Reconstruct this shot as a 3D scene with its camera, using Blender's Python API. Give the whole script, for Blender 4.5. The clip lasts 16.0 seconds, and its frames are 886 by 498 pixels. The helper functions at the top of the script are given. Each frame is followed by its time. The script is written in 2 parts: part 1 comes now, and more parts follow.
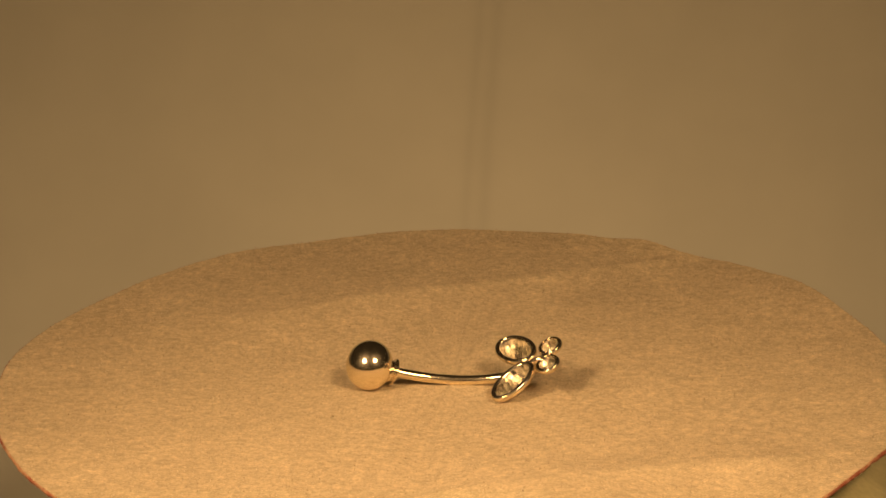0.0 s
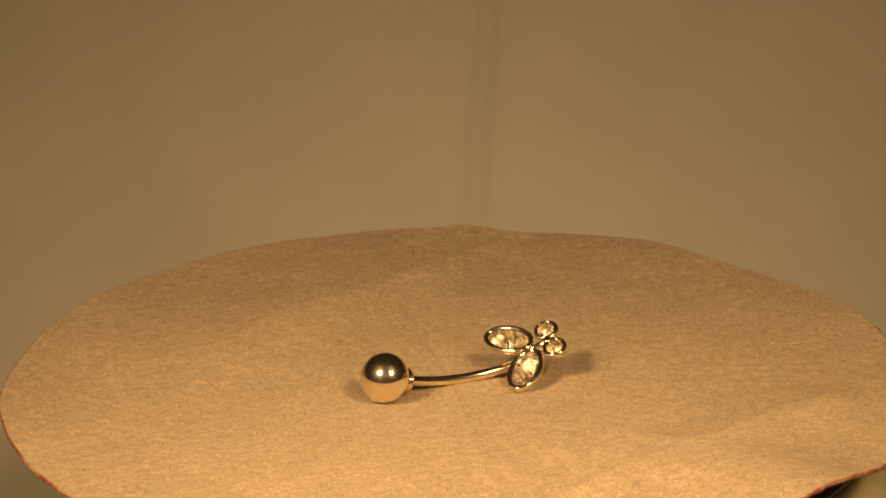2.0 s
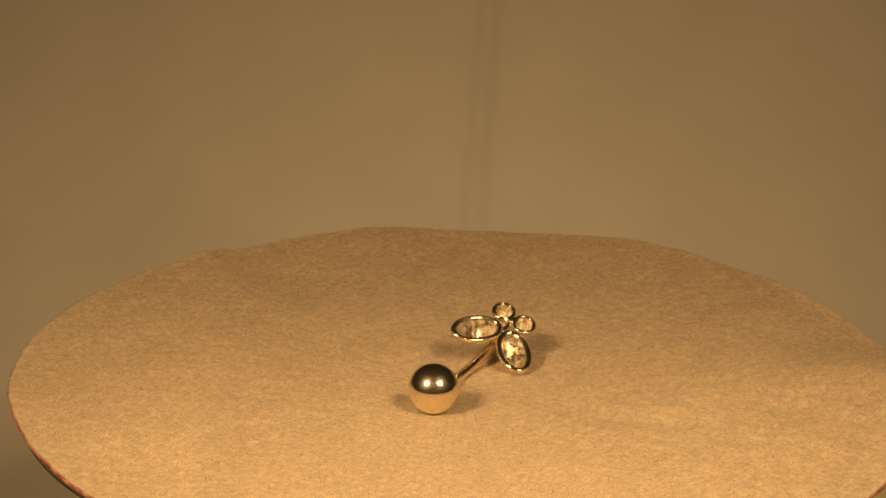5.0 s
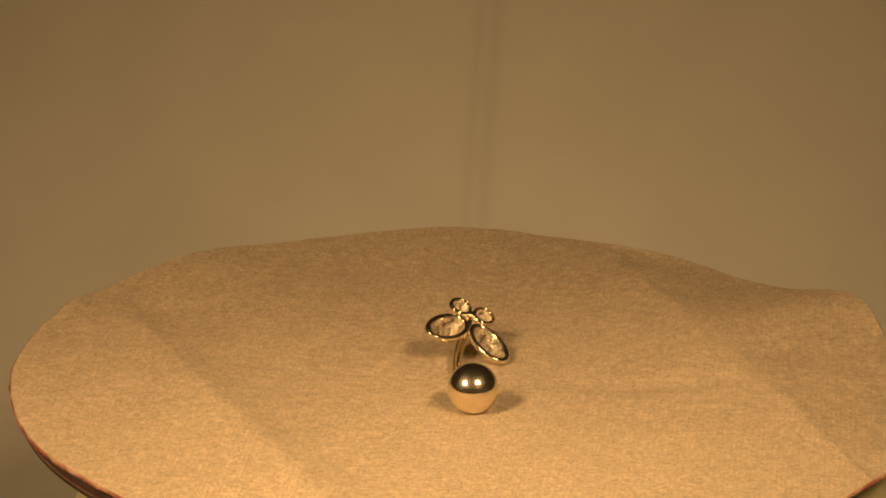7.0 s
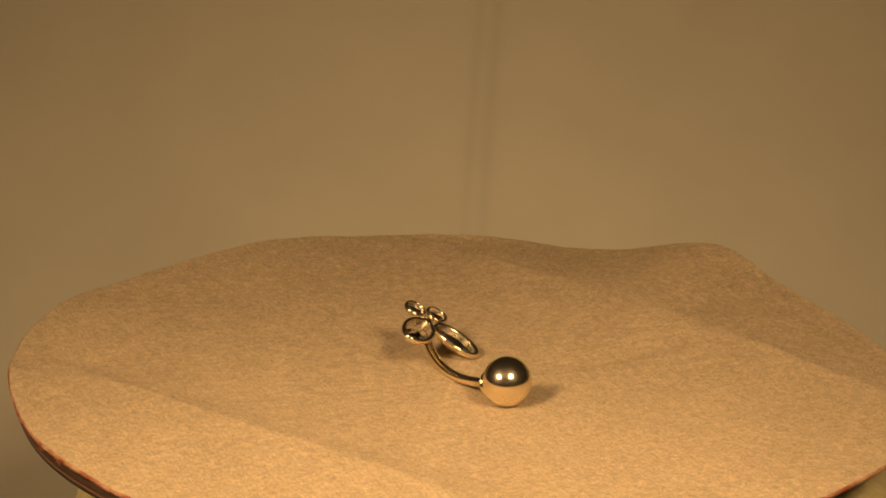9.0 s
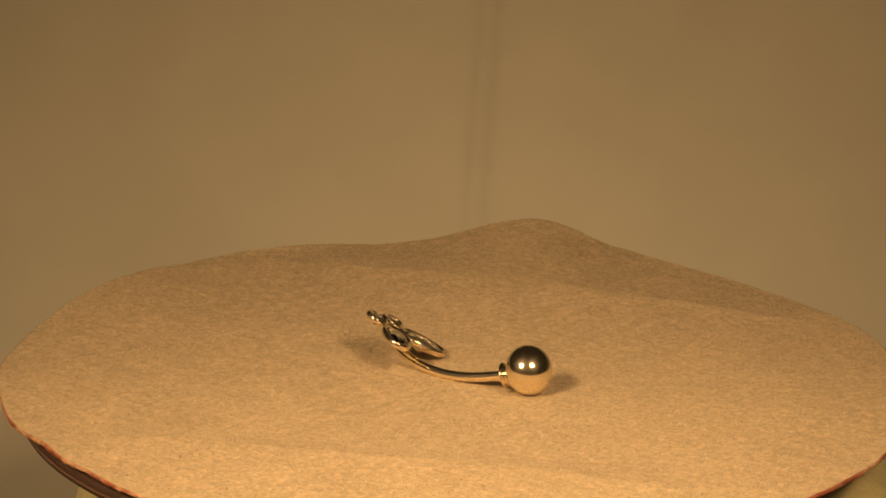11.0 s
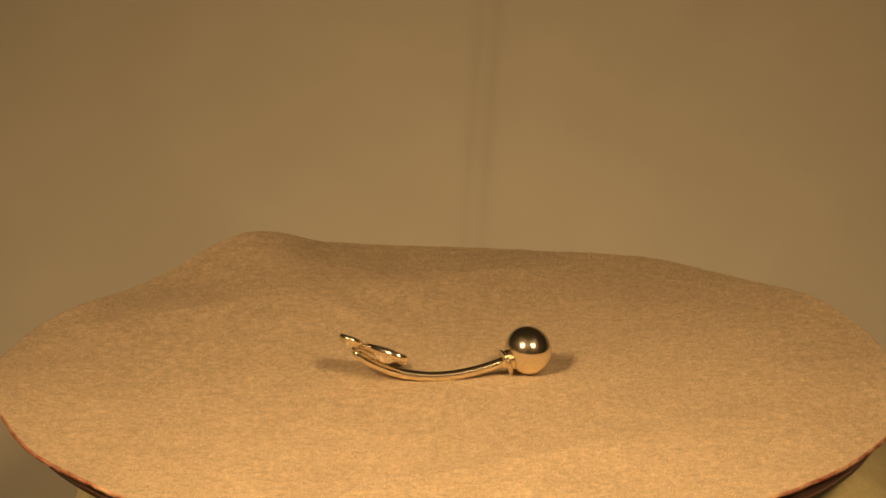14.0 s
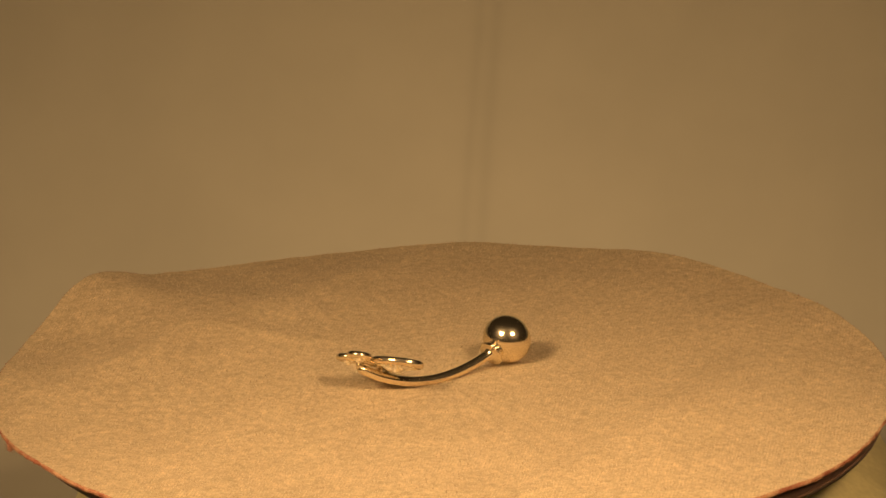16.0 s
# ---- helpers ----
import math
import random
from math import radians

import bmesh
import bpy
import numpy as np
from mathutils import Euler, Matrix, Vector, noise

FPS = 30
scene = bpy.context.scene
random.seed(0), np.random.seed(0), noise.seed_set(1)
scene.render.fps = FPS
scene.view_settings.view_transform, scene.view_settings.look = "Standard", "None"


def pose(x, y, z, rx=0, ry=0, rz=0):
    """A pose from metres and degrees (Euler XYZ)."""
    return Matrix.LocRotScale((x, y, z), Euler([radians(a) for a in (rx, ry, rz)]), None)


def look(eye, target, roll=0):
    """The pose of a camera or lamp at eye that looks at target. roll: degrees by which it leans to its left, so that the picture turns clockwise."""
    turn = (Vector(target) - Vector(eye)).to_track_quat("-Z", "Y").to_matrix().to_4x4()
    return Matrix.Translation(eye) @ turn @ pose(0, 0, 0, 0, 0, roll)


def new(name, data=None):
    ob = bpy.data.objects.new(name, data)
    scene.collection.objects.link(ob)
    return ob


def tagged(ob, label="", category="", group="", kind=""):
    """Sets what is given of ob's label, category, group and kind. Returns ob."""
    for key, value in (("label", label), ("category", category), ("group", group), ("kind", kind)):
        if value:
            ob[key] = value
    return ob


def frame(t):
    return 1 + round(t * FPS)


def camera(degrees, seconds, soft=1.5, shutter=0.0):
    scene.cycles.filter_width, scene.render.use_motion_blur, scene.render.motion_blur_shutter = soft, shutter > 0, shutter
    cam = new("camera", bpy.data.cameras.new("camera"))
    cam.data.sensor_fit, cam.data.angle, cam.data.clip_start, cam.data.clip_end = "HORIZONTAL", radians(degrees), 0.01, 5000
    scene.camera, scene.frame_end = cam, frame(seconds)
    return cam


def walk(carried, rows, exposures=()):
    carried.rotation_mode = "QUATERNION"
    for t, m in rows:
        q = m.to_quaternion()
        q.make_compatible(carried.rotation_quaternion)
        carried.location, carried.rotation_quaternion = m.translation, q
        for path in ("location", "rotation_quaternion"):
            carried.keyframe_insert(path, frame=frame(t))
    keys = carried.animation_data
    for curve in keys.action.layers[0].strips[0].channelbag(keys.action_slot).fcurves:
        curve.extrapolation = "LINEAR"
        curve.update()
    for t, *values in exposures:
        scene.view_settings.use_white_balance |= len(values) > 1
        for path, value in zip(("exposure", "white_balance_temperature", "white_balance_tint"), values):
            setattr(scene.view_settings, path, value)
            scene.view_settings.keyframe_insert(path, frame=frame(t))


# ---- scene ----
# A studio close-up: a curved navel ring on a round of cloth that turns on a small motor turntable.
# Built in millimetres and scaled by MM.
MM = 0.001
RATE = 13.485            # degrees a second of the turntable

# ---- camera ----
cam = camera(14.88, 16.0, soft=1.6)
EYE = pose(0, -0.39035, 0.14814, 0, 0, 0.14) @ pose(0, 0, 0, 90 - 18.523) @ pose(0, 0, 0, 0, 0, -0.118)
# the gain drops a little while the brighter side of the cloth faces the lens
walk(cam, [(0, EYE), (16, EYE)], exposures=[(0, -0.22), (2, -0.22), (3, -0.23), (4, -0.28), (5.2, -0.28), (6.5, -0.29), (7, -0.29), (8, -0.25),
                                           (9, -0.22), (10.5, -0.22), (12.5, -0.27), (14, -0.22), (16, -0.18)])

# ---- light: two small warm lamps in front, a dim room round them ----
world = bpy.data.worlds.new("world")
scene.world = world
world.use_nodes = True
world.node_tree.nodes["Background"].inputs["Color"].default_value = (1.0, 0.62, 0.27, 1)
world.node_tree.nodes["Background"].inputs["Strength"].default_value = 0.019

WARM = (1.0, 0.615, 0.288)


def lamp(name, place, target, power, radius, beam):
    """A soft round spot."""
    data = bpy.data.lights.new(name, "SPOT")
    data.shadow_soft_size, data.energy, data.color = radius, power, WARM
    data.spot_size, data.spot_blend = radians(beam), 1.0
    ob = new(name, data)
    ob.matrix_world = look(place, target)
    return ob


# each lamp throws a wide spill and a narrow bright core on the near side of the cloth
LEFT, RIGHT = (-0.228, -0.282, 0.273), (0.180, -0.304, 0.294)
lamp("lamp_left_spill", LEFT, (-0.002, 0.007, 0), 5.75, 0.066, 39.5)
lamp("lamp_right_spill", RIGHT, (-0.002, 0.007, 0), 4.25, 0.066, 39.5)
lamp("lamp_left_core", LEFT, (-0.013, -0.076, 0), 26.2, 0.066, 13.3)
lamp("lamp_right_core", RIGHT, (0.009, -0.076, 0), 21, 0.066, 13.3)


# ---- materials ----
def material(name, colour, rough=0.5, metal=0.0):
    m = bpy.data.materials.new(name)
    m.use_nodes = True
    s = m.node_tree.nodes["Principled BSDF"]
    s.inputs["Base Color"].default_value = (*colour, 1)
    s.inputs["Roughness"].default_value = rough
    s.inputs["Metallic"].default_value = metal
    return m, m.node_tree, s


def add(tree, kind, **values):
    n = tree.nodes.new(kind)
    for key, value in values.items():
        n.inputs[key.replace("_", " ")].default_value = value
    return n


def mottled(tree, shader, vector, layers, colour):
    """Mix the base colour by several noises: (scale, detail, darkest, lightest)."""
    last = None
    for scale, detail, low, high in layers:
        n = add(tree, "ShaderNodeTexNoise", Scale=scale, Detail=detail, Roughness=0.6)
        tree.links.new(vector, n.inputs["Vector"])
        r = tree.nodes.new("ShaderNodeMapRange")
        r.inputs["From Min"].default_value, r.inputs["From Max"].default_value = 0.3, 0.7
        r.inputs["To Min"].default_value, r.inputs["To Max"].default_value = low, high
        tree.links.new(n.outputs["Fac"], r.inputs["Value"])
        if last is None:
            last = r.outputs["Result"]
        else:
            k = tree.nodes.new("ShaderNodeMath")
            k.operation = "MULTIPLY"
            tree.links.new(last, k.inputs[0])
            tree.links.new(r.outputs["Result"], k.inputs[1])
            last = k.outputs[0]
    mix = tree.nodes.new("ShaderNodeVectorMath")
    mix.operation = "SCALE"
    mix.inputs[0].default_value = colour
    tree.links.new(last, mix.inputs["Scale"])
    tree.links.new(mix.outputs[0], shader.inputs["Base Color"])


def bumped(tree, shader, height, strength, distance, before=None):
    b = add(tree, "ShaderNodeBump", Strength=strength, Distance=distance)
    tree.links.new(height, b.inputs["Height"])
    if before is not None:
        tree.links.new(before, b.inputs["Normal"])
    tree.links.new(b.outputs["Normal"], shader.inputs["Normal"])
    return b.outputs["Normal"]


def cloth_material():
    m, tree, s = material("beige_ribbed_cloth", (0.6, 0.5, 0.4), 0.9)
    s.inputs["Sheen Weight"].default_value = 0.04
    s.inputs["Sheen Roughness"].default_value = 0.4
    # yarns lie across the ribs, so the gloss spreads along the ribs
    s.inputs["Specular IOR Level"].default_value = 0.6
    s.inputs["IOR"].default_value = 1.6
    s.inputs["Specular Tint"].default_value = (1.0, 0.78, 0.5, 1)
    s.inputs["Roughness"].default_value = 0.62
    s.inputs["Anisotropic"].default_value = 0.95
    way = tree.nodes.new("ShaderNodeVectorTransform")
    way.vector_type, way.convert_from, way.convert_to = "VECTOR", "OBJECT", "WORLD"
    way.inputs["Vector"].default_value = (math.cos(radians(20)), math.sin(radians(20)), 0)
    tree.links.new(way.outputs["Vector"], s.inputs["Tangent"])
    co = tree.nodes.new("ShaderNodeTexCoord").outputs["Object"]
    mottled(tree, s, co, ((120, 2, 0.93, 1.06), (700, 3, 0.86, 1.13), (1500, 3, 0.79, 1.2), (4500, 2, 0.9, 1.08)), (0.585, 0.480, 0.320))
    turn = add(tree, "ShaderNodeMapping", Rotation=(0, 0, radians(46)))
    tree.links.new(co, turn.inputs["Vector"])
    ribs = add(tree, "ShaderNodeTexWave", Scale=815, Distortion=1.7, Detail=2, Detail_Scale=0.7)
    tree.links.new(turn.outputs["Vector"], ribs.inputs["Vector"])
    fuzz = add(tree, "ShaderNodeTexNoise", Scale=1800, Detail=4, Roughness=0.68)
    tree.links.new(co, fuzz.inputs["Vector"])
    patch = add(tree, "ShaderNodeTexNoise", Scale=520, Detail=4, Roughness=0.7)
    tree.links.new(co, patch.inputs["Vector"])
    worn = tree.nodes.new("ShaderNodeMapRange")
    worn.inputs["From Min"].default_value, worn.inputs["From Max"].default_value = 0.40, 0.64
    tree.links.new(patch.outputs["Fac"], worn.inputs["Value"])
    # the crossing yarns cut each rib into short floats
    turn2 = add(tree, "ShaderNodeMapping", Rotation=(0, 0, radians(101)))
    tree.links.new(co, turn2.inputs["Vector"])
    cross = add(tree, "ShaderNodeTexWave", Scale=520, Distortion=1.8, Detail=2, Detail_Scale=0.8)
    tree.links.new(turn2.outputs["Vector"], cross.inputs["Vector"])
    floats = tree.nodes.new("ShaderNodeMapRange")
    floats.inputs["To Min"].default_value, floats.inputs["To Max"].default_value = 0.3, 1.0
    tree.links.new(cross.outputs["Fac"], floats.inputs["Value"])
    weave = tree.nodes.new("ShaderNodeMath")
    weave.operation = "MULTIPLY"
    tree.links.new(ribs.outputs["Fac"], weave.inputs[0])
    tree.links.new(floats.outputs["Result"], weave.inputs[1])
    broken = tree.nodes.new("ShaderNodeMath")
    broken.operation = "MULTIPLY"
    tree.links.new(weave.outputs[0], broken.inputs[0])
    tree.links.new(worn.outputs["Result"], broken.inputs[1])
    shade = tree.nodes.new("ShaderNodeMapRange")
    shade.inputs["From Min"].default_value, shade.inputs["From Max"].default_value = 0.05, 0.6
    shade.inputs["To Min"].default_value, shade.inputs["To Max"].default_value = 0.90, 1.11
    tree.links.new(broken.outputs[0], shade.inputs["Value"])
    yarn = tree.nodes.new("ShaderNodeVectorMath")
    yarn.operation = "SCALE"
    tree.links.new(s.inputs["Base Color"].links[0].from_socket, yarn.inputs[0])
    tree.links.new(shade.outputs["Result"], yarn.inputs["Scale"])
    tree.links.new(yarn.outputs[0], s.inputs["Base Color"])
    n = bumped(tree, s, broken.outputs[0], 0.75, 0.00008)
    bumped(tree, s, fuzz.outputs["Fac"], 0.6, 0.00012, n)
    return m


def fuzz_material():
    """Single fibres, each a little lighter or darker."""
    m, tree, s = material("beige_fibre", (0.6, 0.5, 0.34), 0.55)
    s.inputs["Specular IOR Level"].default_value = 0.6
    pick = tree.nodes.new("ShaderNodeNewGeometry")
    ramp = tree.nodes.new("ShaderNodeValToRGB")
    ramp.color_ramp.elements[0].color = (0.36, 0.27, 0.16, 1)
    ramp.color_ramp.elements[1].color = (0.80, 0.70, 0.52, 1)
    tree.links.new(pick.outputs["Random Per Island"], ramp.inputs["Fac"])
    tree.links.new(ramp.outputs["Color"], s.inputs["Base Color"])
    return m


def fray_material():
    m, tree, s = material("scorched_cloth_edge", (0.42, 0.12, 0.05), 0.9)
    co = tree.nodes.new("ShaderNodeTexCoord").outputs["Object"]
    n = add(tree, "ShaderNodeTexNoise", Scale=210, Detail=4, Roughness=0.7)
    tree.links.new(co, n.inputs["Vector"])
    ramp = tree.nodes.new("ShaderNodeValToRGB")
    ramp.color_ramp.elements[0].position, ramp.color_ramp.elements[0].color = 0.42, (0.29, 0.085, 0.045, 1)
    ramp.color_ramp.elements[1].position, ramp.color_ramp.elements[1].color = 0.66, (0.56, 0.36, 0.22, 1)
    tree.links.new(n.outputs["Fac"], ramp.inputs["Fac"])
    tree.links.new(ramp.outputs["Color"], s.inputs["Base Color"])
    return m


def metal_material():
    m, tree, s = material("polished_warm_steel", (0.93, 0.82, 0.61), 0.14, 1.0)
    co = tree.nodes.new("ShaderNodeTexCoord").outputs["Object"]
    stretch = add(tree, "ShaderNodeMapping", Scale=(1.0, 0.12, 0.6), Rotation=(0.4, 0.3, 0.7))
    tree.links.new(co, stretch.inputs["Vector"])
    n = add(tree, "ShaderNodeTexNoise", Scale=2600, Detail=3, Roughness=0.6)
    tree.links.new(stretch.outputs["Vector"], n.inputs["Vector"])
    r = tree.nodes.new("ShaderNodeMapRange")
    r.inputs["From Min"].default_value, r.inputs["From Max"].default_value = 0.45, 0.8
    r.inputs["To Min"].default_value, r.inputs["To Max"].default_value = 0.30, 0.42
    tree.links.new(n.outputs["Fac"], r.inputs["Value"])
    # fine polishing haze: a sharp gloss over a soft one
    bumped(tree, s, n.outputs["Fac"], 0.08, 0.00003)
    s.inputs["Roughness"].default_value = 0.09
    haze = tree.nodes.new("ShaderNodeBsdfPrincipled")
    haze.inputs["Base Color"].default_value = s.inputs["Base Color"].default_value
    haze.inputs["Metallic"].default_value = 1.0
    tree.links.new(r.outputs["Result"], haze.inputs["Roughness"])
    blend = tree.nodes.new("ShaderNodeMixShader")
    blend.inputs[0].default_value = 0.2
    tree.links.new(s.outputs[0], blend.inputs[1])
    tree.links.new(haze.outputs[0], blend.inputs[2])
    tree.links.new(blend.outputs[0], tree.nodes["Material Output"].inputs["Surface"])
    return m


def stone_material():
    m, tree, s = material("clear_cut_stone", (1.0, 0.96, 0.88), 0.0)
    s.inputs["Transmission Weight"].default_value = 1.0
    s.inputs["Roughness"].default_value = 0.0
    s.inputs["IOR"].default_value = 1.3
    return m


def sparkle_material():
    """Silvering added to mimic light returned inside a clear stone; some facets duller than others."""
    m, tree, s = material("inner_sparkle_silver", (0.95, 0.88, 0.72), 0.2, 0.45)
    pick = tree.nodes.new("ShaderNodeTexCoord").outputs["Object"]
    n = add(tree, "ShaderNodeTexNoise", Scale=1900, Detail=2, Roughness=0.6)
    tree.links.new(pick, n.inputs["Vector"])
    r = tree.nodes.new("ShaderNodeMapRange")
    r.inputs["From Min"].default_value, r.inputs["From Max"].default_value = 0.35, 0.65
    r.inputs["To Min"].default_value, r.inputs["To Max"].default_value = 0.3, 0.9
    tree.links.new(n.outputs["Fac"], r.inputs["Value"])
    tree.links.new(r.outputs["Result"], s.inputs["Metallic"])
    return m


def paper_material():
    m, tree, s = material("beige_backdrop_paper", (0.5, 0.42, 0.3), 0.85)
    co = tree.nodes.new("ShaderNodeTexCoord").outputs["Object"]
    mottled(tree, s, co, ((14, 2, 0.93, 1.07), (90, 2, 0.98, 1.02)), (0.54, 0.524, 0.443))
    # shade of the sheet's two upright creases, painted into the colour as darker stripes
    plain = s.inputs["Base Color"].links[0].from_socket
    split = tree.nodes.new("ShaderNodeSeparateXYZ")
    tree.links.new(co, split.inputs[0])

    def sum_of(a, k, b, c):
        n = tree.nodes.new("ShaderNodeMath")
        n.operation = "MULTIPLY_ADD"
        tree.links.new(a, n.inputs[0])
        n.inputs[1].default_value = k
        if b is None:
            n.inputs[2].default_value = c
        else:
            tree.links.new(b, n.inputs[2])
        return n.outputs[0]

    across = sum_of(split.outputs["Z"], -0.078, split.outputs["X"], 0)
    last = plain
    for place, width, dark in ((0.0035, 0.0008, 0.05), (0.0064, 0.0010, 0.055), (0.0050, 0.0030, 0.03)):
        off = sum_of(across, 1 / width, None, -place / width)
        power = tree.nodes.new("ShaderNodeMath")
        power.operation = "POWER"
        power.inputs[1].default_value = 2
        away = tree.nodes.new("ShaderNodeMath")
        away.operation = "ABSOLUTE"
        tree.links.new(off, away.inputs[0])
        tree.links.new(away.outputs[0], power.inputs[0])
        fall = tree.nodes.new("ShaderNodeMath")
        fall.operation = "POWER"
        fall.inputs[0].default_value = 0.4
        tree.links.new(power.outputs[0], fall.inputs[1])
        crease_shade = sum_of(fall.outputs[0], -dark, None, 1.0)
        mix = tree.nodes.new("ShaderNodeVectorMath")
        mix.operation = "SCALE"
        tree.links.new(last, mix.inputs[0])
        tree.links.new(crease_shade, mix.inputs["Scale"])
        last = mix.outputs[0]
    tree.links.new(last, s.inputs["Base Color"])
    return m


def plain_material(name, colour, rough, scale):
    m, tree, s = material(name, colour, rough)
    co = tree.nodes.new("ShaderNodeTexCoord").outputs["Object"]
    mottled(tree, s, co, ((scale, 3, 0.85, 1.15), (scale * 9, 2, 0.92, 1.08)), colour)
    return m


FUZZ = fuzz_material()
CLOTH, FRAY, METAL, STONE, PAPER = cloth_material(), fray_material(), metal_material(), stone_material(), paper_material()
BLACK = plain_material("dark_brown_plastic", (0.065, 0.038, 0.029), 0.4, 200)
GREY = plain_material("worn_dark_edge_band", (0.13, 0.075, 0.055), 0.4, 300)
TABLE = plain_material("olive_brown_table", (0.21, 0.197, 0.138), 0.7, 40)
SPARKLE = sparkle_material()
OLIVE = plain_material("pale_olive_plastic", (0.52, 0.47, 0.25), 0.45, 120)


# ---- mesh helpers ----
def mesh(name, verts, faces, mat, parent=None, label="", smooth=True):
    """One mesh object; verts in millimetres."""
    data = bpy.data.meshes.new(name)
    data.from_pydata([(x * MM, y * MM, z * MM) for x, y, z in verts], [], faces)
    data.materials.append(mat)
    if smooth:
        data.polygons.foreach_set("use_smooth", [True] * len(data.polygons))
    data.update()
    ob = new(name, data)
    ob.parent = parent
    return tagged(ob, label)


def loft(rings, closed_u=True, closed_v=False, cap=False):
    """Faces between rings of points."""
    n, verts, faces = len(rings[0]), [p for ring in rings for p in ring], []
    last = len(rings) if closed_v else len(rings) - 1
    for j in range(last):
        a, b = j * n, (j + 1) % len(rings) * n
        for i in range(n if closed_u else n - 1):
            k = (i + 1) % n
            faces.append((a + i, a + k, b + k, b + i))
    if cap:
        faces.append(tuple(reversed(range(n))))
        faces.append(tuple(range((len(rings) - 1) * n, len(rings) * n)))
    return verts, faces


def lathe(profile, segments=96, origin=(0, 0, 0), axis=(0, 0, 1)):
    """A turned form: profile of (radius, height) along an axis."""
    q = Vector(axis).to_track_quat("Z", "Y")
    o = Vector(origin)
    rings = []
    for r, h in profile:
        rings.append([tuple(o + q @ Vector((r * math.cos(a), r * math.sin(a), h)))
                      for a in (2 * math.pi * i / segments for i in range(segments))])
    return loft(rings, cap=True)


def tube(points, radius, segments=24):
    """A round bar along points, with slightly rounded ends."""
    pts = [Vector(p) for p in points]
    rings = []
    for i, p in enumerate(pts):
        d = (pts[min(i + 1, len(pts) - 1)] - pts[max(i - 1, 0)]).normalized()
        side = d.cross(Vector((0, 0, 1))).normalized()
        up = side.cross(d)
        r = radius * (0.7 if i in (0, len(pts) - 1) else 1)
        rings.append([tuple(p + r * (math.cos(a) * side + math.sin(a) * up))
                      for a in (2 * math.pi * k / segments for k in range(segments))])
    return loft(rings, cap=True)


# ---- the setting ----
GROUND = -60.0


def backdrop_sheet():
    """Floor and back of one paper sweep, with two soft upright creases."""
    radius, wall = 82.0, 125.0
    path = [(wall - radius - 12, GROUND + 0.3), (wall - radius, GROUND + 0.3)]
    for i in range(1, 41):
        a = math.pi / 2 * i / 40
        path.append((wall - radius + radius * math.sin(a), GROUND + radius - radius * math.cos(a)))
    path += [(wall, GROUND + radius + 5.0), (wall, GROUND + radius + 12.0)]
    xs = sorted(set([-1000, -500, -200, -100, -60, -40, -30, -20, -15, -10] + [i * 0.4 for i in range(-20, 51)] + [25, 30, 40, 60, 100, 200, 500, 1000]))
    rings = []
    for j, (y, z) in enumerate(path):
        rise = (z - GROUND)
        ny, nz = (0, 1) if y < wall - radius else (-math.cos(math.asin(max(0, 1 - rise / radius))) if rise < radius else -1, max(0, 1 - rise / radius))
        row = []
        for x in xs:
            middle = 4.9 + 0.078 * (rise - 60)
            depth = 0.0
            if y > wall - radius - 1:
                depth = -0.07 * math.exp(-((x - middle + 1.5) / 1.0) ** 2) - 0.08 * math.exp(-((x - middle - 1.5) / 1.1) ** 2)
            row.append((x, y + ny * depth, z + nz * depth))
        rings.append(row)
    v, f = loft(rings, closed_u=False)
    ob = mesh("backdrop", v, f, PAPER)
    return tagged(ob, "creased beige paper sheet curving up behind the turntable", "backdrop", kind="structure")


def table_top():
    w, t = 1500.0, 30.0
    v = [(x, y, z) for x in (-w, w) for y in (-w, w) for z in (GROUND - t, GROUND)]
    f = [(0, 1, 3, 2), (4, 6, 7, 5), (0, 4, 5, 1), (2, 3, 7, 6), (0, 2, 6, 4), (1, 5, 7, 3)]
    ob = mesh("ground", v, f, TABLE, smooth=False)
    return tagged(ob, "dull olive-brown table top under the turntable", "table top", kind="structure")


backdrop_sheet()
table_top()


# ---- turntable ----
def build_turntable():
    t = tagged(new("turntable"), "small motor turntable with a dark glossy plate", "turntable")
    t.location = (0, 0, GROUND * MM)
    base = [(0.5, 0), (60, 0), (61, 1.5), (60.5, 5), (53.4, 38), (51.6, 46), (48.8, 51), (44, 53.8), (30, 54.6), (0.5, 54.6)]
    v, f = lathe(base, origin=(5.2, 0, 0))
    mesh("base", v, f, OLIVE, t, "pale olive plastic base")
    z = -GROUND
    def tilted(profile):
        v, f = lathe(profile, 128)
        return [(x, y, h + 0.0126 * x + 0.0232 * y) for x, y, h in v], f

    v, f = tilted([(0.5, z - 2.4), (52.0, z - 2.35), (52.8, z - 2.15), (52.9, z - 0.8), (52.5, z - 0.45), (0.5, z - 0.45)])
    plate = mesh("plate", v, f, BLACK, t, "dark brown glossy plate")
    top = 1.55
    v, f = tilted([(52.6, z - top - 0.2), (53.0, z - top - 0.14), (53.0, z - top + 0.10), (52.6, z - top + 0.16)])
    mesh("edge_band", v, f, GREY, plate, "worn reddish-brown line round the plate")
    return t, plate


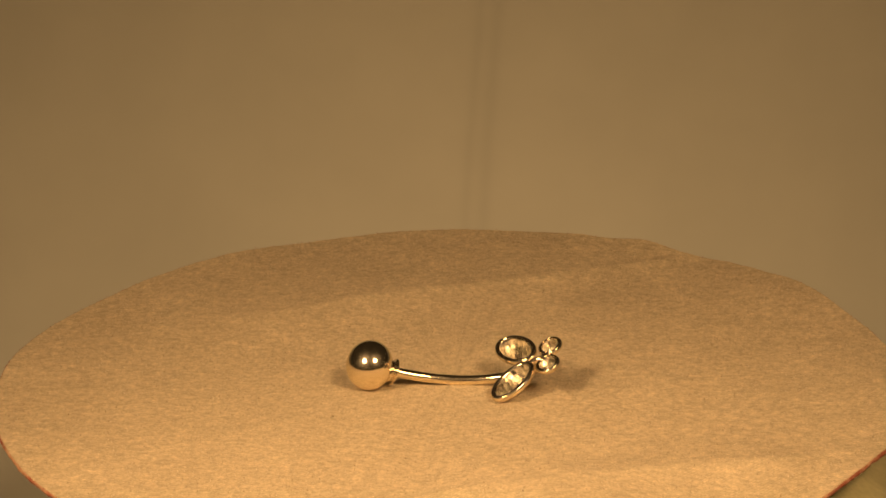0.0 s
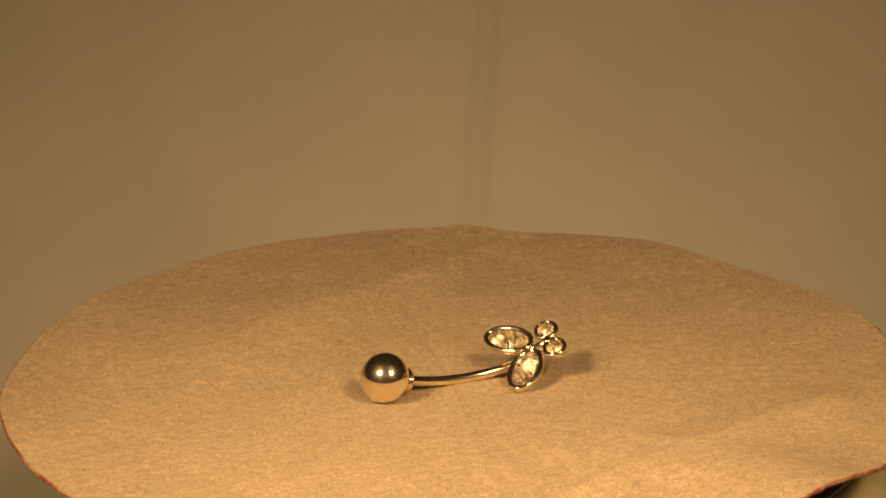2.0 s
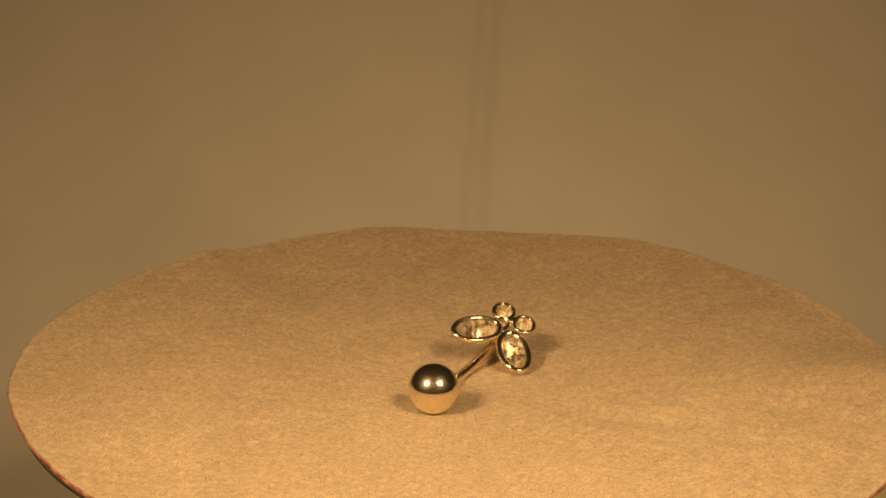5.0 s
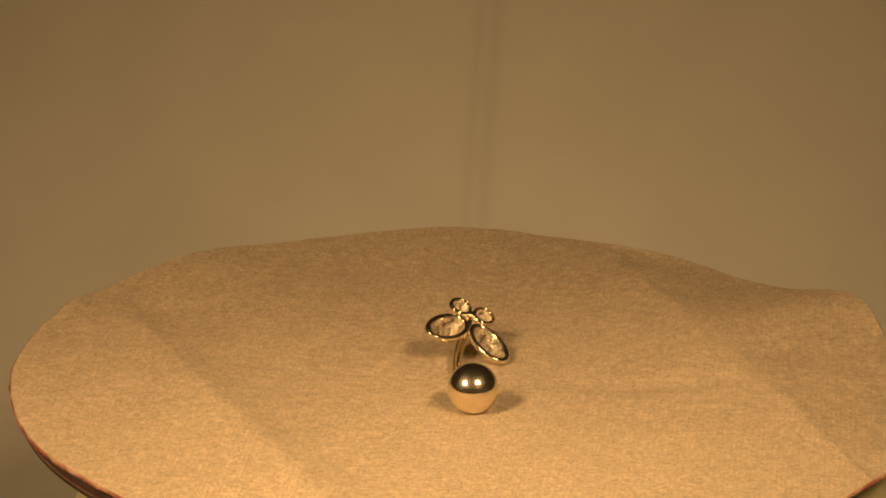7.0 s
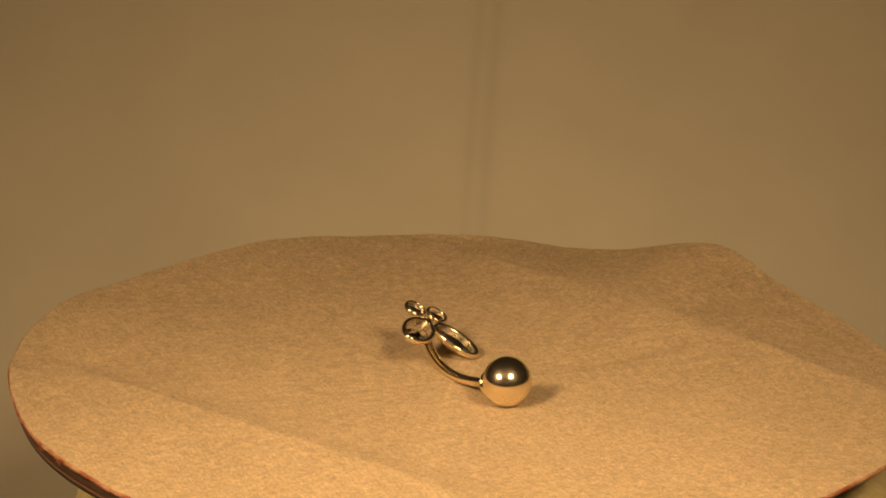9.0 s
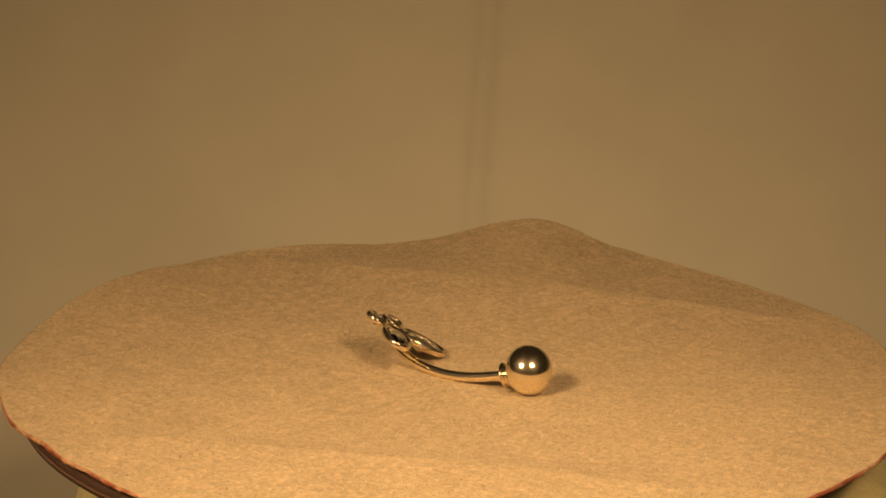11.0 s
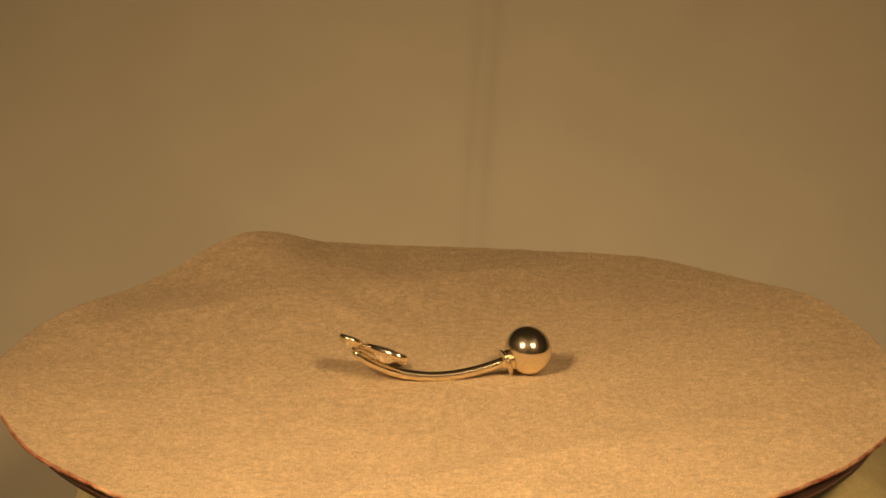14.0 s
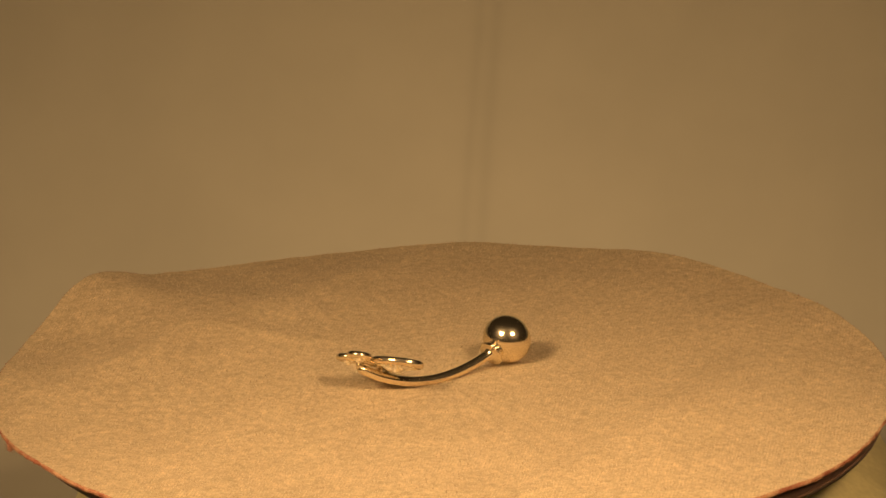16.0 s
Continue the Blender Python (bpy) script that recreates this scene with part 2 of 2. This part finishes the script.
# ---- the round of cloth ----
R_MEAN, R_WAVES = 55.49, ((1, -0.01, -1.67), (2, 0.12, 0.31), (3, 0.09, 0.12), (4, 0.09, 0.02), (5, -0.09, -0.1), (6, -0.01, -0.09), (7, 0.12, -0.11), (8, -0.02, -0.14))
H_MEAN, H_WAVES = 0.78, ((1, 0.7, 1.29), (2, 0.06, -0.04), (3, -0.31, -0.13), (4, 0.08, 0.26), (5, 0.31, -0.11), (6, 0.06, -0.24), (7, -0.21, -0.14), (8, -0.09, 0.06), (9, 0.11, 0.09), (10, 0.1, -0.09), (11, 0.19, -0.03), (12, 0.03, -0.1), (13, -0.04, 0.05))
H_HUMPS = ((289, 9, 1.22), (281, 5, -0.36), (299, 4, 0.26), (14, 9, 0.32), (52, 4, -0.2), (61, 3.5, 0.18), (67, 3, -0.2), (123, 12, 0.25))


TUFTS = ((349.3, 220, 1.3), (92, 80, 0.8), (87, 50, 0.6))     # degrees round the rim, fibres, size


def waves(a, mean, terms):
    return mean + sum(c * math.cos(k * a) + s * math.sin(k * a) for k, c, s in terms)


def hump(a, centre, width):
    d = (math.degrees(a) - centre + 180) % 360 - 180
    return math.exp(-(d / width) ** 2)


def edge_radius(a):
    n = noise.noise(Vector((7 * math.cos(a), 7 * math.sin(a), 3.0)))
    return waves(a, R_MEAN, R_WAVES) + 0.84 * hump(a, 290, 9) + 0.22 * n


def edge_height(a):
    n = noise.noise(Vector((9 * math.cos(a), 9 * math.sin(a), 8.0)))
    fine = noise.noise(Vector((24 * math.cos(a), 24 * math.sin(a), 2.0)))
    return waves(a, H_MEAN, H_WAVES) + sum(h * hump(a, c, w) for c, w, h in H_HUMPS) + 0.15 * n + 0.09 * fine


FLAT = 11.5       # the middle of the sheet lies flat under the ring
# straight folds: the line y = c + m x, its ends in x, and how far the crest stands over those ends
FOLDS = ((-37.0, 0.27, 48.5, -38.0, 1.5), (30.8, 0.37, -44.5, 29.0, 0.7))


def fold_at(a):
    """Distance and height of the fold crest in the direction a, or None where no fold is met."""
    for c, m, x0, x1, bulge in FOLDS:
        across = math.sin(a) - m * math.cos(a)
        if across * c <= 0.05 * abs(c):
            continue
        r = c / across
        x = r * math.cos(a)
        s = (x - x0) / (x1 - x0)
        if not 0.0 < s < 1.0:
            continue
        ends = [edge_height(math.atan2(c + m * e, e)) for e in (x0, x1)]
        crest = ends[0] + s * (ends[1] - ends[0]) + bulge * (1.25 - 0.75 * s) * math.sin(math.pi * s) ** 1.6
        r += 0.7 * noise.noise(Vector((x * 0.11, c, 2.5))) + 0.25 * noise.noise(Vector((x * 0.5, c, 2.5)))
        return r, crest
    return None


def ripples(x, y):
    """Soft unevenness of the sheet: lumps, a shallow groove, and a low roll towards the raised corner."""
    near = min(1.0, max(0.0, (math.hypot(x, y) - FLAT) / 14))
    lump = (0.26 * noise.noise(Vector((x * 0.06, y * 0.06, 5.0))) + 0.08 * noise.noise(Vector((x * 0.17, y * 0.17, 6.0)))) * near
    groove_x = -3.5 + 7.5 * math.exp(-((y + 6) / 8) ** 2)
    groove = -0.28 * math.exp(-((x - groove_x) / 1.8) ** 2) / (1 + math.exp((y + 13) / 2)) / (1 + math.exp(-(y + 38) / 2))
    side, run = (x - 2.6) * 0.79 + (y + 17.4) * 0.61, (x - 2.6) * 0.61 - (y + 17.4) * 0.79
    roll = 0.36 * math.exp(-(side / 2.4) ** 2) / (1 + math.exp(-(run - 4) / 2.5)) / (1 + math.exp((run - 24) / 3))
    return lump + groove + roll


MIDDLE = ripples(0, 0)


def cloth_height(r, a, rim, lift, fold):
    """Flat in the middle, then planes between the folds and the rim."""
    x, y = r * math.cos(a), r * math.sin(a)
    rise = max(0.0, r - FLAT)
    if fold is None or fold[0] > rim - 0.4:
        z = lift * (rise / (rim - FLAT)) ** 2.2
    else:
        at, crest = fold
        inner = crest * (max(0.0, r - FLAT) / (at - FLAT)) ** 2.6
        v = max(0.0, (r - at) / (rim - at))
        outer = crest + (lift - crest) * v - 0.9 * v * (1 - v)
        w = 1 / (1 + math.exp(max(-30.0, min(30.0, -(r - at) / 0.7))))
        z = inner * (1 - w) + outer * w
    z += (ripples(x, y) - MIDDLE) * (1 - (r / rim) ** 8)
    if r < 52.4:      # it lies on the plate
        floor = plate_top(x, y) + 0.35
        gap = z - floor
        z = floor + 0.5 * (gap + math.sqrt(gap * gap + 0.05))
    return z


def plate_top(x, y):
    """The plate sits a degree and a half out of true on its spindle."""
    return -0.45 + 0.0126 * x + 0.0232 * y


def build_cloth():
    """A thin sheet, top and underside closed by its cut edge."""
    n, steps, thick = 600, 112, 0.42
    rims = [edge_radius(2 * math.pi * i / n) for i in range(n)]
    lifts = [edge_height(2 * math.pi * i / n) for i in range(n)]
    folds = [fold_at(2 * math.pi * i / n) for i in range(n)]
    top, under = [], []
    for j in range(steps + 1):
        s = max(j / steps, 0.004) ** 0.85
        ring = []
        for i in range(n):
            a = 2 * math.pi * i / n
            r = s * rims[i]
            ring.append((r * math.cos(a), r * math.sin(a), cloth_height(r, a, rims[i], lifts[i], folds[i])))
        top.append(ring)
    for j in range(0, steps + 1, 7):
        under.append([(x * 0.998, y * 0.998, z - thick if math.hypot(x, y) > 52.3 else max(z - thick, plate_top(x, y) + 0.02)) for x, y, z in top[j]])
    cloth = tagged(new("cloth_round"), "round of beige ribbed cloth with creases on the turntable", "cloth")
    v, f = loft(top)
    v.append((0, 0, sum(p[2] for p in top[0]) / n))
    f += [(len(v) - 1, i, (i + 1) % n) for i in range(n)]
    mesh("upper_face", v, [tuple(reversed(q)) if len(q) == 4 else q for q in f], CLOTH, cloth)
    v, f = loft([list(r) for r in under])
    mesh("underside", v, [tuple(reversed(q)) for q in f], CLOTH, cloth)
    # the cut edge: a narrow band with uneven tufts
    rng = random.Random(4)
    outer = top[-1]
    a0, a1, a2, a3 = [], [], [], []
    for i in range(3 * n):
        (x0, y0, z0), (x1, y1, z1), w = outer[i // 3], outer[(i // 3 + 1) % n], i % 3 / 3
        x, y, z = x0 + w * (x1 - x0), y0 + w * (y1 - y0), z0 + w * (z1 - z0)
        tuft = 0.5 + 0.5 * noise.noise(Vector((x * 0.9, y * 0.9, 4.0)))
        k, d = 1 + rng.uniform(0.0, 0.002) + 0.0026 * tuft, rng.uniform(-0.06, 0.04) - 0.08 * tuft
        a0.append((x * 0.9985, y * 0.9985, z + 0.02))
        a1.append((x * k, y * k, z - 0.12 + d))
        a2.append((x * k * 0.999, y * k * 0.999, z - 0.38 + 1.4 * d))
        a3.append((x * 0.995, y * 0.995, z - 0.56 + 1.4 * d))
    v, f = loft([a3, a2, a1, a0])
    mesh("cut_edge", v, f, FRAY, cloth, "reddish frayed cut edge", smooth=False)
    # loose fibres along the edge, and lint on the face
    verts, faces = [], []

    def hair(p, d, w):
        k = len(verts)
        side = Vector(d).cross(Vector((0, 0, 1)))
        side = side.normalized() * w if side.length > 1e-6 else Vector((w, 0, 0))
        p, d = Vector(p), Vector(d)
        q = p + d * 0.55 + Vector((0, 0, 0.04))
        verts.extend([tuple(p - side), tuple(p + side), tuple(q + side * 0.7), tuple(q - side * 0.7), tuple(p + d), tuple(p + Vector((0, 0, -w))), tuple(q + Vector((0, 0, -w)))])
        faces.extend([(k, k + 1, k + 2, k + 3), (k + 3, k + 2, k + 4), (k, k + 3, k + 6, k + 5), (k + 1, k + 5, k + 6, k + 2)])

    for _ in range(5200):
        i = rng.randrange(n)
        x, y, z = outer[i]
        a = math.atan2(y, x) + rng.gauss(0, 0.8)
        l = rng.uniform(0.1, 0.36)
        hair((x, y, z - rng.uniform(-0.05, 0.5)), (l * math.cos(a), l * math.sin(a), rng.uniform(-0.2, 0.16)), rng.uniform(0.015, 0.03))
    # tufts where the cut has frayed most
    for where, count, size in TUFTS:
        for _ in range(count):
            a = radians(where) + rng.gauss(0, 0.006 * size)
            i = int(a / (2 * math.pi) * n) % n
            x, y, z = outer[i][0], outer[i][1], outer[i][2] - rng.uniform(0, 0.3)
            out = 1 + rng.uniform(0, 0.006) * size
            b = rng.uniform(0, 2 * math.pi)
            hair((x * out, y * out, z - rng.uniform(0, 0.7)), (0.35 * math.cos(b), 0.35 * math.sin(b), rng.uniform(-0.2, 0.2)), 0.03)
    tagged(mesh("edge_fibres", verts, faces, FRAY, cloth, "short reddish fibres"), kind="stuff")
    verts, faces = [], []
    for _ in range(60000):
        u = rng.uniform(0, n)
        i, w = int(u) % n, u - int(u)
        rim = rims[i] * (1 - w) + rims[(i + 1) % n] * w
        lift = lifts[i] * (1 - w) + lifts[(i + 1) % n] * w
        a, rr = 2 * math.pi * u / n, 0.99 * math.sqrt(rng.random()) * rim
        z = cloth_height(rr, a, rim, lift, folds[i])
        # the nap leans one way; four fibres in ten stand anyhow
        b, e, l = radians(234) + rng.gauss(0, 0.45), radians(rng.uniform(16, 38)), rng.uniform(0.25, 0.6)
        if rng.random() < 0.4:
            b, e, l = rng.uniform(0, 2 * math.pi), radians(rng.uniform(10, 75)), rng.uniform(0.15, 0.45)
        d = (l * math.cos(e) * math.cos(b), l * math.cos(e) * math.sin(b), l * math.sin(e))
        hair((rr * math.cos(a), rr * math.sin(a), z - 0.01), d, rng.uniform(0.03, 0.045) if rng.random() < 0.06 else rng.uniform(0.013, 0.026))
    # small standing tufts, which give the face its coarse grain
    for _ in range(11000):
        i = rng.randrange(n)
        a, rr = 2 * math.pi * i / n, 0.985 * math.sqrt(rng.random()) * rims[i]
        z = cloth_height(rr, a, rims[i], lifts[i], folds[i])
        b, e, l = rng.uniform(0, 2 * math.pi), radians(rng.uniform(35, 80)), rng.uniform(0.18, 0.36)
        hair((rr * math.cos(a), rr * math.sin(a), z - 0.03), (l * math.cos(e) * math.cos(b), l * math.cos(e) * math.sin(b), l * math.sin(e)), rng.uniform(0.04, 0.085))
    tagged(mesh("lint", verts, faces, FUZZ, cloth, "pale loose fibres"), kind="stuff")
    return cloth


# ---- the navel ring ----
BALL = Vector((-9.95, -1.88, 3.02))
BEND = Vector((3.30, 0.83, -2.02))
TIP = Vector((11.6, -3.08, 3.61))
MID = Vector((9.82, -3.16, 4.29))      # middle of the butterfly
ALONG = Vector((0.917, -0.187, 0.352)).normalized()
OUT = Vector((-0.396, -0.321, 0.860)).normalized()
ACROSS = OUT.cross(ALONG).normalized()
ALONG = ACROSS.cross(OUT)


def on_wing(u, v, h=0.0):
    return MID + u * ALONG + v * ACROSS + h * OUT


def bezel(name, u, v, a, b, turn, depth, parent, label):
    """A tapered cup round an oval stone, with a rolled rim."""
    n = 56
    rim = 0.66 if a > 2 else 0.52
    shape = [(-rim, -depth), (-0.44, -depth), (-0.2, -depth * 0.95), (-0.05, -depth * 0.76), (0.03, -depth * 0.5), (0.04, -0.2), (0.0, 0.02), (-0.1, 0.15), (-0.24, 0.2), (-0.38, 0.19), (-rim + 0.11, 0.1), (-rim, -0.06), (-rim - 0.02, -depth * 0.6)]
    rings = []
    for d, h in shape:
        ring = []
        for i in range(n):
            t = 2 * math.pi * i / n
            x, y = (a + d) * math.cos(t), (b + d) * math.sin(t)
            c, s = math.cos(radians(turn)), math.sin(radians(turn))
            ring.append(tuple(on_wing(u + c * x - s * y, v + s * x + c * y, h)))
        rings.append(ring)
    vv, f = loft(rings, closed_v=True)
    return mesh(name, vv, [tuple(reversed(q)) for q in f], METAL, parent, label)


def cut_ring(u, v, a, b, turn, k, h, shift, m):
    """Points round an oval at k times its size."""
    c, s = math.cos(radians(turn)), math.sin(radians(turn))
    out = []
    for i in range(m):
        t = 2 * math.pi * (i + shift) / m
        x, y = k * a * math.cos(t), k * b * math.sin(t)
        out.append(tuple(on_wing(u + c * x - s * y, v + s * x + c * y, h)))
    return out


def stone(name, u, v, a, b, turn, parent, label):
    """The crown of a brilliant-cut oval: table, star, main and girdle facets over a flat girdle."""
    def ring(*shape):
        return cut_ring(u, v, a, b, turn, *shape)

    verts = ring(0.54, 0.26 * b, 0.5, 8) + ring(0.76, 0.17 * b, 0.0, 8) + ring(1.0, 0.0, 0.0, 16) + ring(1.0, -0.06, 0.0, 16)
    star, upper, lower = 8, 16, 32
    faces = [list(range(8)), [lower + i for i in reversed(range(16))]]
    for i in range(8):
        j, m = (i + 1) % 8, (i - 1) % 8
        faces += [(m, star + i, i), (i, star + i, upper + 2 * i + 1), (i, upper + 2 * i + 1, star + j),
                  (star + i, upper + 2 * i, upper + 2 * i + 1), (star + i, upper + (2 * i - 1) % 16, upper + 2 * i)]
    faces += [(upper + i, lower + i, lower + (i + 1) % 16, upper + (i + 1) % 16) for i in range(16)]
    ob = mesh(name, verts, faces, STONE, parent, label, smooth=False)
    pavilion(u, v, a, b, turn, parent)
    return ob


def pavilion(u, v, a, b, turn, parent):
    """The lower facets, silvered in place of inner reflections, two rows of kites down to a short keel."""
    rng = random.Random(round(100 * u + 10 * v))
    deep, n = 0.92 * b, 20

    def ring(*shape):
        return cut_ring(u, v, a, b, turn, *shape)

    verts = ring(1.0, -0.09, 0.0, n) + ring(0.74, -0.09 - 0.40 * deep, 0.5, n) + ring(0.47, -0.09 - 0.72 * deep, 0.0, n) + ring(0.16, -0.09 - deep, 0.25, n // 2)
    lift = [Vector(p) + OUT * (rng.uniform(-0.10, 0.10) if n <= i < 3 * n else 0) for i, p in enumerate(verts)]
    faces = []
    for i in range(n):
        j = (i + 1) % n
        k, k2 = 3 * n + i // 2, 3 * n + ((i + 1) // 2) % (n // 2)
        faces += [(i, j, n + i), (n + i, j, n + j), (n + i, 2 * n + j, 2 * n + i), (n + i, n + j, 2 * n + j), (2 * n + i, 2 * n + j, k)]
        if k2 != k:
            faces.append((2 * n + j, k2, k))
    faces.append([3 * n + i for i in range(n // 2)])
    return mesh("pavilion", [tuple(p) for p in lift], faces, SPARKLE, parent, "lower facets of the clear stone, silvered for its inner sparkle", smooth=False)


def build_ring():
    ring = tagged(new("navel_ring"), "polished curved navel ring with clear-stone butterfly on the cloth", "body jewellery")
    start = (BEND - BALL).normalized()
    # the ball, a little flattened along the bar
    prof = []
    for i in range(33):
        t = math.pi * i / 32
        prof.append((max(0.02, 3.09 * math.sin(t)), -2.86 * math.cos(t)))
    v, f = lathe(prof, 64, BALL, start)
    mesh("ball", v, f, METAL, ring, "polished round end ball")
    v, f = lathe([(0.5, 2.35), (1.25, 2.45), (1.36, 2.6), (1.36, 2.84), (1.2, 2.92), (1.2, 3.0), (1.6, 3.06), (1.68, 3.16), (1.64, 3.28), (1.4, 3.36), (0.95, 3.42), (0.8, 3.6), (0.64, 3.9), (0.5, 4.0)], 48, BALL, start)
    mesh("collar", v, f, METAL, ring, "stepped threaded collar")
    pts = []
    for i in range(49):
        s = 0.09 + 0.91 * i / 48
        pts.append((1 - s) ** 2 * BALL + 2 * (1 - s) * s * BEND + s * s * TIP)
    v, f = tube(pts, 0.61)
    mesh("curved_bar", v, f, METAL, ring)
    wings = (("wing_bezel", -2.25, 2.72, 3.32, 2.1, 135, 0.72), ("wing_bezel", -2.45, -2.88, 3.36, 2.1, 226, 0.72),
             ("head_bezel", 2.34, 1.50, 1.52, 1.52, 0, 0.6), ("head_bezel", 2.10, -1.62, 1.52, 1.52, 0, 0.6))
    for name, u, w, a, b, turn, depth in wings:
        cup = bezel(name, u, w, a, b, turn, depth, ring, "oval rolled-rim setting" if a > 2 else "small round rolled-rim setting")
        k = 0.62 if a > 2 else 0.48
        stone("stone", u, w, a - k, b - k, turn, cup, "clear faceted oval stone" if a > 2 else "clear faceted round stone")
    # the joint between the four settings, and the post down to the bar
    v, f = tube([on_wing(-0.75, 0, -0.55), on_wing(-0.3, 0, -0.45), on_wing(0.6, 0, -0.35), on_wing(1.5, 0, -0.45), on_wing(1.9, 0, -0.6)], 0.4, 16)
    mesh("joint", v, f, METAL, ring, "small bridge between the settings")
    for s in (1, -1):
        v, f = tube([on_wing(0.9, 0, -0.5), on_wing(1.3, 0.4 * s, -0.45), on_wing(1.7, 0.8 * s, -0.5)], 0.34, 12)
        mesh("arm", v, f, METAL, ring)
    v, f = tube([TIP - 0.2 * OUT, TIP + 0.5 * OUT, on_wing(1.25, 0, -0.5)], 0.42, 16)
    mesh("post", v, f, METAL, ring)
    v, f = lathe([(0.05, -0.42), (0.3, -0.36), (0.52, -0.15), (0.56, 0.05), (0.42, 0.25), (0.2, 0.33), (0.05, 0.34)], 20, on_wing(1.75, -0.02, -0.12), OUT)
    mesh("solder_bead", v, f, METAL, ring, "bright bead of solder between the settings")
    low = (1 - 0.86) ** 2 * BALL + 2 * 0.14 * 0.86 * BEND + 0.86 ** 2 * TIP
    v, f = tube([low - 0.1 * OUT, low + 0.5 * OUT, low + 1.2 * OUT], 0.32, 12)
    mesh("solder_post", v, f, METAL, ring)
    return ring


TURNTABLE, PLATE = build_turntable()
CLOTH_ROUND = build_cloth()
NAVEL_RING = build_ring()


# ---- the turning ----
def motions():
    rows = [(t, pose(0, 0, 0, 0, 0, RATE * t)) for t in range(17)]
    for thing in (PLATE, CLOTH_ROUND, NAVEL_RING):
        walk(thing, rows)


motions()
